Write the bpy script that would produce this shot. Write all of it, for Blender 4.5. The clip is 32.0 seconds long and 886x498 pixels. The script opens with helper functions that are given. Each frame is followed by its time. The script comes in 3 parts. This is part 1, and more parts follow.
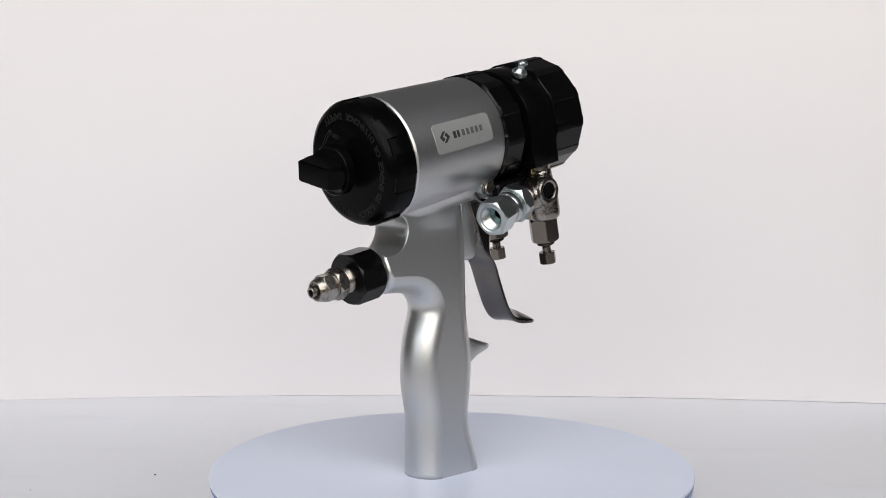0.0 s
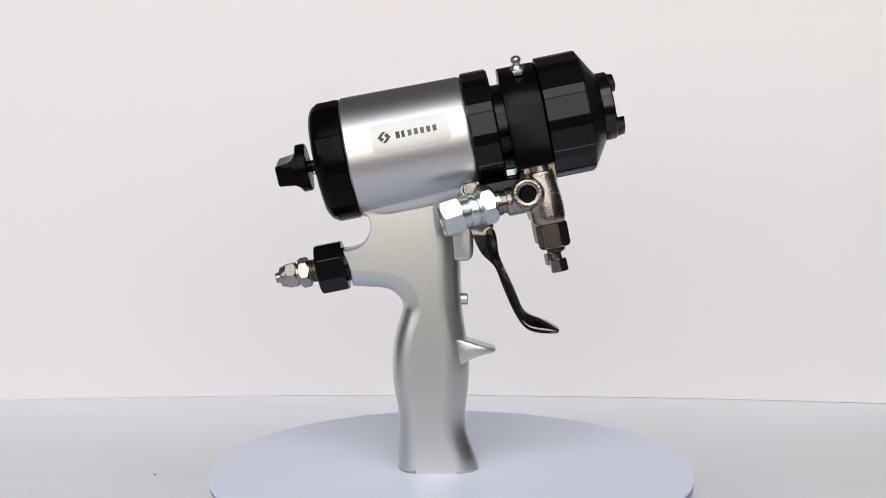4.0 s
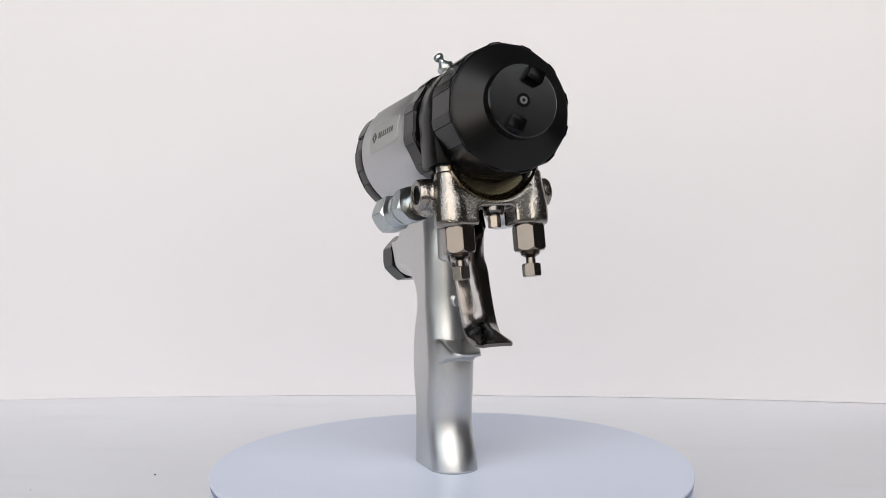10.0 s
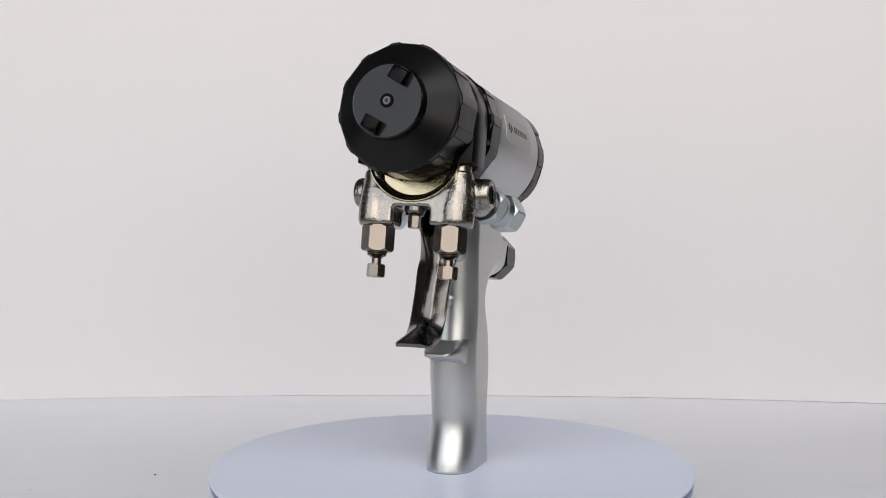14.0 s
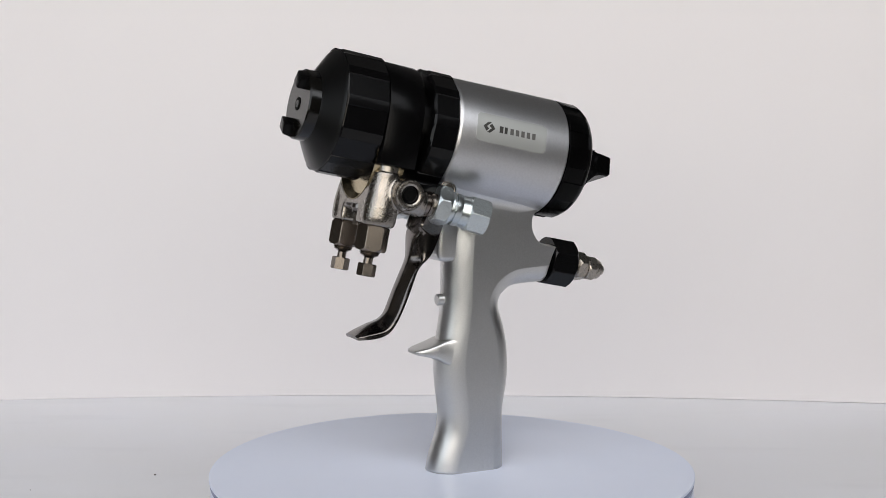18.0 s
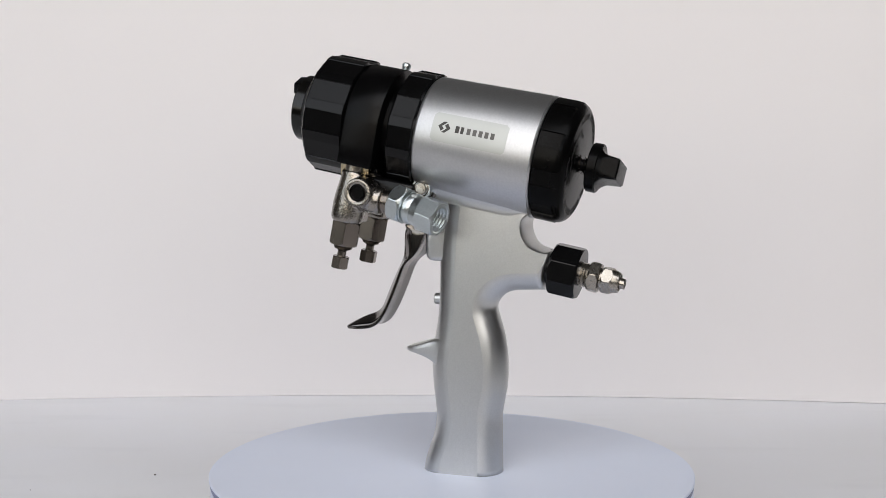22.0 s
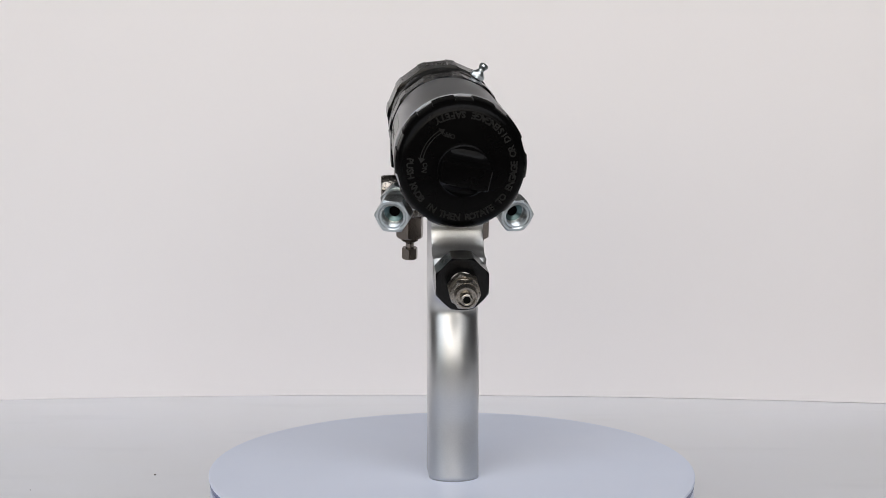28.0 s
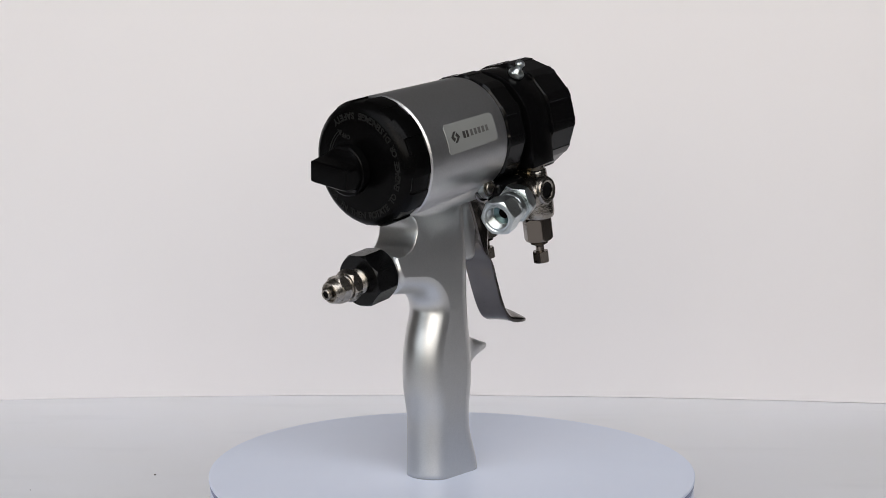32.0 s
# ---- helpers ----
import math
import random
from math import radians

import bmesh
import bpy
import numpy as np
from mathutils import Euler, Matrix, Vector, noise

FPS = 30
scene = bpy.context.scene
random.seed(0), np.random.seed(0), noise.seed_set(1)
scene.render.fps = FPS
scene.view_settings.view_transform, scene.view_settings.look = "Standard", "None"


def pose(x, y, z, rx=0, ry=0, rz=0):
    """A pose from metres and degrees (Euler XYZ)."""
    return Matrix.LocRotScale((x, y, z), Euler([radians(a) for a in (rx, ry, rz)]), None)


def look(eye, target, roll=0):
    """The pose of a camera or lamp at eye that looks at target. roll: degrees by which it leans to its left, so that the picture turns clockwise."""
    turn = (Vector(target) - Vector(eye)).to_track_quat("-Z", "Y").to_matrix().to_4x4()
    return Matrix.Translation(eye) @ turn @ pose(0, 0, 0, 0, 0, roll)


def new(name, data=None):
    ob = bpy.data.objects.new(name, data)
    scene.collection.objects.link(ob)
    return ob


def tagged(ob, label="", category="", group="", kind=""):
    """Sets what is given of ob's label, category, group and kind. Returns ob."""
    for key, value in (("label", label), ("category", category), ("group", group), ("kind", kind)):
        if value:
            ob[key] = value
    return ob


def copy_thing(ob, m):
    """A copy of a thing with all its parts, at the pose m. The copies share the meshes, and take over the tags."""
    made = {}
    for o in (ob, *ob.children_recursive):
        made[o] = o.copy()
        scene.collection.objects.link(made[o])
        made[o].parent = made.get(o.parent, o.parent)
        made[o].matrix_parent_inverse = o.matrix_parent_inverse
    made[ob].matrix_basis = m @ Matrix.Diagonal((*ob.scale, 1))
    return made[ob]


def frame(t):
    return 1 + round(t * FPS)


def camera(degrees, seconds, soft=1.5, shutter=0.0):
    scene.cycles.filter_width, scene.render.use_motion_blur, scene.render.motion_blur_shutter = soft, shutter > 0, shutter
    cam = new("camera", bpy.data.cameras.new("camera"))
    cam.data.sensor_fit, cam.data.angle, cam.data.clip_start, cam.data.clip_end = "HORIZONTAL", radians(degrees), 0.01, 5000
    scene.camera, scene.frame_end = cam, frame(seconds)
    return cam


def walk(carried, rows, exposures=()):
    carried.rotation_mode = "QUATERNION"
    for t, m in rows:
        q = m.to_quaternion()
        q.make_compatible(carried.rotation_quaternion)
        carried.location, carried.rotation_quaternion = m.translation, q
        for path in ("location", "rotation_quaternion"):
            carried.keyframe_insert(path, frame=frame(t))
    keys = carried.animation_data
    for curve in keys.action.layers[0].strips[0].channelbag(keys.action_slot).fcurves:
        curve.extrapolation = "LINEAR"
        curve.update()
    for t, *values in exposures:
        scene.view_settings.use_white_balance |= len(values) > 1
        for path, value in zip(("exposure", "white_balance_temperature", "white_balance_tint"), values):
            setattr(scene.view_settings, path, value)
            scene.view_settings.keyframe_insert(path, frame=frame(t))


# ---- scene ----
cam = camera(39.76, 32.0, soft=0.8)
EYE = Vector((0.0, -0.6312, 0.1685))
AIM = EYE + Vector((-0.00663, 0.99632, -0.08543))
walk(cam, [(0.0, look(EYE, AIM, -0.146)), (32.0, look(EYE, AIM, -0.146))],
     exposures=[(0.0, -0.06), (11.9, -0.06), (13.4, -0.22), (32.0, -0.22)])

TABLE_Z = -0.045      # table top
TURN = 11.043         # degrees per second, clockwise from above

# ---- light ----
world = bpy.data.worlds.new("world")
scene.world = world
world.use_nodes = True
sky = world.node_tree.nodes.new("ShaderNodeTexSky")
sky.sky_type, sky.sun_disc = "NISHITA", False
sky.sun_elevation, sky.sun_rotation = radians(35), radians(200)
world.node_tree.links.new(sky.outputs["Color"], world.node_tree.nodes["Background"].inputs["Color"])
world.node_tree.nodes["Background"].inputs["Strength"].default_value = 0.1

# wide unseen window behind the camera, inferred from reflections: cool sky above and aside, warm below
WIN_X0, WIN_XM, WIN_XL, WIN_X1, WIN_Y = -2.40, -0.62, 0.68, 1.75, -1.05
WIN_Z0, WIN_ZM, WIN_Z1 = 0.16, 0.88, 2.10
SASHES = (("window_daylight_side", WIN_X0, WIN_XM, WIN_Z0, WIN_Z1, 15.2, (0.945, 0.966, 0.976)),
          ("window_daylight_low", WIN_XM, WIN_XL, WIN_Z0, WIN_ZM, 7.0, (1.0, 0.915, 0.81)),
          ("window_daylight_high", WIN_XM, WIN_X1, WIN_ZM, WIN_Z1, 29.0, (0.965, 0.966, 0.971)))
for name, x0, x1, z0, z1, watts, tint in SASHES:
    lamp = new(name, bpy.data.lights.new(name, "AREA"))
    lamp.data.shape, lamp.data.size, lamp.data.size_y = "RECTANGLE", x1 - x0 - 0.05, z1 - z0 - 0.05
    lamp.data.energy, lamp.data.color = watts, tint
    lamp.matrix_world = pose((x0 + x1) / 2, WIN_Y - 0.03, (z0 + z1) / 2, 90, 0, 0)


# ---- materials ----
def material(name, color, rough=0.5, metal=0.0, vary=0.06, vscale=30.0, grain=0.0, gscale=900.0,
             rvary=0.0, spec=0.5, coat=0.0, second=None, detail=4.0, relief=0.0003, gdetail=3.0):
    """A principled material with colour variation at a large scale and relief at a small one."""
    m = bpy.data.materials.new(name)
    m.use_nodes = True
    t = m.node_tree
    b = t.nodes["Principled BSDF"]
    co = t.nodes.new("ShaderNodeTexCoord")
    n1 = t.nodes.new("ShaderNodeTexNoise")
    n1.inputs["Scale"].default_value, n1.inputs["Detail"].default_value = vscale, detail
    t.links.new(co.outputs["Object"], n1.inputs["Vector"])
    mix = t.nodes.new("ShaderNodeMix")
    mix.data_type = "RGBA"
    other = second or [c * (1 - vary) for c in color]
    mix.inputs["A"].default_value = (*color, 1)
    mix.inputs["B"].default_value = (*other, 1)
    ramp = t.nodes.new("ShaderNodeMapRange")
    ramp.inputs["From Min"].default_value, ramp.inputs["From Max"].default_value = 0.35, 0.65
    t.links.new(n1.outputs["Fac"], ramp.inputs["Value"])
    t.links.new(ramp.outputs["Result"], mix.inputs["Factor"])
    t.links.new(mix.outputs["Result"], b.inputs["Base Color"])
    b.inputs["Metallic"].default_value = metal
    b.inputs["Roughness"].default_value = rough
    b.inputs["Specular IOR Level"].default_value = spec
    b.inputs["Coat Weight"].default_value = coat
    if rvary:
        r2 = t.nodes.new("ShaderNodeMapRange")
        r2.inputs["To Min"].default_value, r2.inputs["To Max"].default_value = rough - rvary, rough + rvary
        n3 = t.nodes.new("ShaderNodeTexNoise")
        n3.inputs["Scale"].default_value = vscale * 4.3
        t.links.new(co.outputs["Object"], n3.inputs["Vector"])
        t.links.new(n3.outputs["Fac"], r2.inputs["Value"])
        t.links.new(r2.outputs["Result"], b.inputs["Roughness"])
    if grain:
        n2 = t.nodes.new("ShaderNodeTexNoise")
        n2.inputs["Scale"].default_value, n2.inputs["Detail"].default_value = gscale, gdetail
        t.links.new(co.outputs["Object"], n2.inputs["Vector"])
        bump = t.nodes.new("ShaderNodeBump")
        bump.inputs["Strength"].default_value = min(1.0, grain)
        bump.inputs["Distance"].default_value = relief
        t.links.new(n2.outputs["Fac"], bump.inputs["Height"])
        t.links.new(bump.outputs["Normal"], b.inputs["Normal"])
    return m


BLACK = material("black_anodised", (0.0028, 0.0028, 0.0031), 0.21, 0.0, 0.3, 60, 0.03, 2500, rvary=0.04, spec=0.23)
MATTE = material("matte_black_anodised", (0.0025, 0.0025, 0.0027), 0.24, 0.0, 0.3, 60, 0.04, 2500, rvary=0.04, spec=0.11)
KNOB = material("dull_black_anodised", (0.0022, 0.0022, 0.0023), 0.25, 0.0, 0.3, 60, 0.02, 2500, rvary=0.03, spec=0.07)
CONE = material("smooth_black_anodised", (0.0035, 0.0035, 0.0037), 0.30, 0.0, 0.2, 60, 0.02, 2500, rvary=0.03, spec=0.25)
BLACK_FACE = material("black_nozzle_face", (0.0035, 0.0032, 0.0028), 0.17, 0.0, 0.2, 80, 0.05, 2500, rvary=0.03, spec=0.4)
SILVER = material("blasted_aluminium", (0.635, 0.635, 0.628), 0.34, 1.0, 0.09, 1700, 0.18, 3000, rvary=0.04)
BARREL = material("satin_aluminium", (0.575, 0.575, 0.583), 0.39, 1.0, 0.06, 900, 0.10, 2600, rvary=0.03)
CAST = material("plated_cast_metal", (0.355, 0.328, 0.295), 0.26, 1.0, 0.16, 120, 1.0, 1050, rvary=0.05, relief=0.00016, gdetail=1.5)
GUNMETAL = material("dark_plated_steel", (0.222, 0.193, 0.168), 0.25, 1.0, 0.07, 150, 0.03, 1200, rvary=0.05)
TRIGGER = material("dark_chrome", (0.185, 0.171, 0.163), 0.17, 1.0, 0.12, 90, 0.05, 700, rvary=0.05)
ZINC = material("zinc_plated_steel", (0.58, 0.625, 0.635), 0.29, 1.0, 0.14, 1300, 0.6, 1300, rvary=0.07, relief=0.00007)
# nickel with the window's warm reflection put into its colour
TINTED_NICKEL = material("reflection_tinted_nickel", (0.52, 0.44, 0.29), 0.22, 1.0, 0.08, 150, 0.03, 2000, rvary=0.04)
NICKEL = material("nickel_plated_brass", (0.38, 0.35, 0.31), 0.28, 1.0, 0.10, 150, 0.04, 2000, rvary=0.04)
STICKER = material("translucent_label_film", (0.45, 0.461, 0.446), 0.42, 0.62, 0.03, 60, 0.0)
GREY_INK = material("thin_label_ink", (0.095, 0.092, 0.088), 0.5, 0.0, 0.1, 200)
INK = material("label_ink", (0.03, 0.028, 0.025), 0.45, 0.0, 0.1, 200)
ETCH = material("etched_lettering", (0.0125, 0.0125, 0.012), 0.5, 0.0, 0.2, 400, spec=0.12)
TEAL = material("tinted_passivated_steel", (0.16, 0.24, 0.25), 0.35, 1.0, 0.15, 200)
TIP = material("grey_tip", (0.10, 0.10, 0.10), 0.45, 0.0, 0.1, 300)
# near-black that stands in for the shade inside holes
DARK = material("dark_hole_shade", (0.003, 0.003, 0.003), 0.6, 0.0, 0.2, 200, spec=0.06)
PLATTER = material("white_turntable_plastic", (0.745, 0.80, 0.945), 0.42, 0.0, 0.02, 14, 0.03, 1200, rvary=0.05)
EDGE = material("dark_blue_edge", (0.10, 0.15, 0.36), 0.3, 0.0, 0.1, 30, 0.02, 900)
TABLE = material("pale_table_board", (0.83, 0.835, 0.87), 0.55, 0.0, 0.07, 7, 0.08, 500, second=(0.82, 0.82, 0.84))


def smudged(m, depth, near, far):
    """Adds faint wiped streaks, long across and short in depth, to a material's colour."""
    t = m.node_tree
    b = t.nodes["Principled BSDF"]
    old = b.inputs["Base Color"].links[0].from_socket
    co, mp = t.nodes.new("ShaderNodeTexCoord"), t.nodes.new("ShaderNodeMapping")
    mp.inputs["Scale"].default_value = (5.0, 26.0, 1.0)
    n = t.nodes.new("ShaderNodeTexNoise")
    n.inputs["Scale"].default_value, n.inputs["Detail"].default_value = 1.0, 5.0
    r = t.nodes.new("ShaderNodeMapRange")
    r.inputs["From Min"].default_value, r.inputs["From Max"].default_value = near, far
    r.inputs["To Min"].default_value, r.inputs["To Max"].default_value = 0.0, depth
    mix = t.nodes.new("ShaderNodeMix")
    mix.data_type, mix.blend_type = "RGBA", "MULTIPLY"
    mix.inputs["B"].default_value = (0.55, 0.55, 0.56, 1)
    t.links.new(co.outputs["Object"], mp.inputs["Vector"])
    t.links.new(mp.outputs["Vector"], n.inputs["Vector"])
    t.links.new(n.outputs["Fac"], r.inputs["Value"])
    t.links.new(r.outputs["Result"], mix.inputs["Factor"])
    t.links.new(old, mix.inputs["A"])
    t.links.new(mix.outputs["Result"], b.inputs["Base Color"])


smudged(TABLE, 0.10, 0.56, 0.74)
WALL = material("warm_white_wall", (0.735, 0.709, 0.711), 0.8, 0.0, 0.02, 3, 0.05, 300, second=(0.727, 0.700, 0.701))
ROOM = material("room_plaster", (0.12, 0.115, 0.11), 0.85, 0.0, 0.06, 2, 0.05, 200)
WEST = material("beige_plaster", (0.21, 0.18, 0.148), 0.85, 0.0, 0.04, 2, 0.05, 200)
EAST = material("dark_plaster", (0.06, 0.058, 0.057), 0.85, 0.0, 0.06, 2, 0.05, 200)
CEILING = material("grey_ceiling", (0.05, 0.05, 0.05), 0.85, 0.0, 0.06, 2, 0.05, 200)
FLOOR = material("brown_floor", (0.05, 0.038, 0.028), 0.6, 0.0, 0.2, 5, 0.05, 200)
FRAME = material("window_frame_paint", (0.5, 0.5, 0.5), 0.5, 0.0, 0.05, 20)
CRUMB = material("grey_crumb", (0.22, 0.20, 0.20), 0.8, 0.0, 0.2, 900)

MM = 0.001
BETA = 11.33          # the barrel's rise towards the nozzle, degrees
BAR = pose(0, 0, 168.1, -BETA, 0, 0)   # barrel space in mm: -y forward along the axis
MAN = BAR @ Matrix.Translation((0, -1.2, 0))   # the manifold and all that it carries


# ---- mesh helpers (millimetres) ----
def part(name, bm, mat, parent, label="", sharp=32, scale=MM):
    """Links a bmesh as one mesh object under a thing or part."""
    bmesh.ops.recalc_face_normals(bm, faces=bm.faces)
    lim = radians(sharp)
    for f in bm.faces:
        f.smooth = True
    for e in bm.edges:
        if len(e.link_faces) == 2:
            e.smooth = e.calc_face_angle(0.0) < lim
    bmesh.ops.scale(bm, vec=(scale,) * 3, verts=bm.verts)
    me = bpy.data.meshes.new(name)
    bm.to_mesh(me)
    bm.free()
    me.materials.append(mat)
    ob = new(name, me)
    ob.parent = parent
    if label:
        tagged(ob, label)
    return ob


def fluted(count, flat, phase, recess=0.35):
    """Angles and radius rule of a rim with count shallow flats, each flat degrees wide."""
    step = 360.0 / count
    half = flat / 2
    angs = []
    for k in range(count):
        c = phase + k * step
        angs += [(c + half * q, math.cos(radians(half)) / math.cos(radians(half * q))) for q in (-1, -0.5, 0, 0.5, 1)]
        rest = step - flat
        angs += [(c + half + 0.5 + (rest - 1.0) * q, None) for q in (0, 0.33, 0.67, 1)]
    return [(radians(a), ch, recess) for a, ch in angs]


def rev(prof, m=None, n=40, phase=0.0, flutes=None, bm=None, squash=1.0):
    """A turned body round the local forward (-y) axis. prof: (s forward, radius[, fluted])."""
    bm = bm or bmesh.new()
    m = m or Matrix()
    rings = []
    for row in prof:
        s, r = row[0], row[1]
        cut = len(row) > 2 and row[2]
        if r < 1e-4:
            rings.append([bm.verts.new(m @ Vector((0, -s, 0)))])
            continue
        ring = []
        if flutes:
            for a, ch, rec in flutes:
                rr = (r - rec) * ch if cut and ch else r
                ring.append(bm.verts.new(m @ Vector((rr * math.sin(a), -s, rr * math.cos(a)))))
        else:
            for k in range(n):
                a = phase + 2 * math.pi * k / n
                ring.append(bm.verts.new(m @ Vector((r * math.sin(a), -s, r * math.cos(a) * squash))))
        rings.append(ring)
    for a, b in zip(rings, rings[1:]):
        if len(a) == 1 and len(b) == 1:
            continue
        q = max(len(a), len(b))
        for k in range(q):
            j = (k + 1) % q
            f = [a[k % len(a)], a[j % len(a)], b[j % len(b)], b[k % len(b)]]
            f = list(dict.fromkeys(f))
            if len(f) > 2:
                bm.faces.new(f)
    return bm


def hexa(s0, s1, rad, m, bore=0.0, depth=0.0, bm=None, phase=0.0, chamfer=None, sides=6):
    """A hexagon nut or head with chamfered ends, and a threaded bore in its rear (s0) end if asked."""
    c = rad * 0.17 if chamfer is None else chamfer
    inner = math.cos(math.pi / sides) * 1.004
    prof = []
    if bore:
        k = s0 + depth
        prof += [(k, 0), (k, bore * 0.8)]
        steps = max(3, int(depth / 1.5))
        for i in range(steps):
            prof += [(k - (i + 0.3) * depth / steps, bore), (k - (i + 0.8) * depth / steps, bore * 0.86)]
        prof += [(s0 + 0.5, bore), (s0, bore * 1.08)]
    else:
        prof += [(s0, 0)]
    prof += [(s0, rad * inner), (s0 + c, rad), (s1 - c, rad), (s1, rad * inner), (s1, 0)]
    bm = bm or bmesh.new()
    m = m or Matrix()
    step = 2 * math.pi / sides
    turns = [step * (i + q) for i in range(sides) for q in (0.025, 0.1, 0.2, 0.35, 0.5, 0.65, 0.8, 0.9, 0.975)]
    n = len(turns)
    rings = []
    for s, r in prof:
        if r < 1e-4:
            rings.append([bm.verts.new(m @ Vector((0, -s, 0)))])
            continue
        ring = []
        for a in turns:
            flat = math.cos(math.pi / sides) / math.cos((a % step) - math.pi / sides)
            rr, ss = r, s
            if r > rad * 0.99:          # the conical chamfer meets each flat in an arc
                rr = rad * flat
                rise = max(0.02, (flat - inner) / (1 - inner))
                ss = s0 + c * rise if s < (s0 + s1) / 2 else s1 - c * rise
            elif r > rad * inner * 0.99:
                rr = min(r, rad * flat)
            ring.append(bm.verts.new(m @ Vector((rr * math.sin(a + phase), -ss, rr * math.cos(a + phase)))))
        rings.append(ring)
    for a, b in zip(rings, rings[1:]):
        for k in range(n):
            j = (k + 1) % n
            f = list(dict.fromkeys([a[k % len(a)], a[j % len(a)], b[j % len(b)], b[k % len(b)]]))
            if len(f) > 2:
                bm.faces.new(f)
    return bm


def box(x0, x1, y0, y1, z0, z1, m=None, bevel=0.0, seg=2, bm=None):
    own = bmesh.new()
    bmesh.ops.create_cube(own, size=1.0)
    for v in own.verts:
        v.co = Vector((x0 + (v.co.x + 0.5) * (x1 - x0), y0 + (v.co.y + 0.5) * (y1 - y0), z0 + (v.co.z + 0.5) * (z1 - z0)))
    if bevel:
        bmesh.ops.bevel(own, geom=list(own.edges), offset=bevel, segments=seg, profile=0.5, affect="EDGES")
    if m:
        own.transform(m)
    return merge(bm, own)


def merge(bm, own):
    if bm is None:
        return own
    me = bpy.data.meshes.new("tmp")
    own.to_mesh(me)
    own.free()
    bm.from_mesh(me)
    bpy.data.meshes.remove(me)
    return bm


def extrude_poly(pts, s0, s1, m=None, bevel=0.0, seg=2, bm=None):
    """A polygon of (x, r) points, extruded along the forward axis from s0 to s1."""
    own = bmesh.new()
    a = [own.verts.new((x, -s0, r)) for x, r in pts]
    b = [own.verts.new((x, -s1, r)) for x, r in pts]
    own.faces.new(a)
    own.faces.new(list(reversed(b)))
    n = len(pts)
    for k in range(n):
        own.faces.new([a[k], b[k], b[(k + 1) % n], a[(k + 1) % n]])
    if bevel:
        bmesh.ops.recalc_face_normals(own, faces=own.faces)
        es = [e for e in own.edges if e.calc_face_angle(0.0) > radians(40)]
        bmesh.ops.bevel(own, geom=es, offset=bevel, segments=seg, profile=0.5, affect="EDGES", clamp_overlap=True)
    if m:
        own.transform(m)
    return merge(bm, own)


def smooth_line(pts, per=5):
    """Catmull-Rom through the points."""
    p = [Vector(q) for q in pts]
    p = [p[0] * 2 - p[1], *p, p[-1] * 2 - p[-2]]
    out = []
    for i in range(1, len(p) - 2):
        for k in range(per):
            u = k / per
            a, b, c, d = p[i - 1], p[i], p[i + 1], p[i + 2]
            out.append(0.5 * (2 * b + (c - a) * u + (2 * a - 5 * b + 4 * c - d) * u * u + (3 * b - a - 3 * c + d) * u ** 3))
    out.append(p[-2])
    return out


# ---- the room ----
def flat_box(name, x0, x1, y0, y1, z0, z1, mat, kind="structure", label="", category=""):
    ob = part(name, box(x0, x1, y0, y1, z0, z1), mat, None, scale=1.0)
    return tagged(ob, label, category, kind=kind)


X0, X1, Y0, CEIL, FLOOR_Z = -2.8, 2.2, WIN_Y, 2.20, -0.80
board = bmesh.new()
cols = []
for k in range(61):
    x = -0.62 + 1.04 * k / 60
    bow = 0.398 - 0.199 * (min(abs(x + 0.05), 0.6)) ** 2 - 0.0096 * x
    foot = TABLE_Z + (0.0001 + 0.0003 * k / 60 if 0 < k < 60 else 0.0)     # rests on its ends, a hair's gap between
    cols.append([board.verts.new((x, bow, foot)), board.verts.new((x, bow, 0.315)),
                 board.verts.new((x, bow + 0.012, 0.315)), board.verts.new((x, bow + 0.012, foot))])
for a, b in zip(cols, cols[1:]):
    for k in range(4):
        board.faces.new([a[k], a[(k + 1) % 4], b[(k + 1) % 4], b[k]])
board.faces.new(cols[0])
board.faces.new(cols[-1])
tagged(part("backdrop", board, WALL, None, scale=1.0), "plain warm white backdrop board standing on the table", "backdrop", kind="structure")
# room shell out of view, toned to give the metal dark reflections
flat_box("wall_north", X0 - 0.1, X1 + 0.1, 0.75, 0.85, FLOOR_Z, CEIL, EAST, label="dark plastered wall", category="wall")
flat_box("floor", X0 - 0.1, X1 + 0.1, Y0 - 0.1, 0.85, FLOOR_Z - 0.1, FLOOR_Z, FLOOR, label="brown floor of the room", category="floor")
flat_box("ceiling", X0 - 0.1, X1 + 0.1, Y0 - 0.1, 0.85, CEIL, CEIL + 0.1, CEILING, label="plain grey ceiling", category="ceiling")
flat_box("wall_west", X0 - 0.1, X0, Y0, 0.75, FLOOR_Z, CEIL, WEST, label="plain plastered side wall", category="wall")
flat_box("wall_east", X1, X1 + 0.1, Y0, 0.75, FLOOR_Z, CEIL, EAST, label="plain plastered side wall", category="wall")
south = None
for q in ((X0, WIN_X0, FLOOR_Z, CEIL), (WIN_X1, X1, FLOOR_Z, CEIL), (WIN_X0, WIN_X1, FLOOR_Z, WIN_Z0), (WIN_X0, WIN_X1, WIN_Z1, CEIL), (WIN_XL, WIN_X1, WIN_Z0, WIN_ZM)):
    south = box(q[0], q[1], Y0 - 0.1, Y0, q[2], q[3], bm=south)
tagged(part("wall_south", south, ROOM, None, scale=1.0), "plain plastered wall with a wide window", "wall", kind="structure")
window = tagged(new("window_1"), "wide grey window frame with two rows of panes", "window", kind="structure")
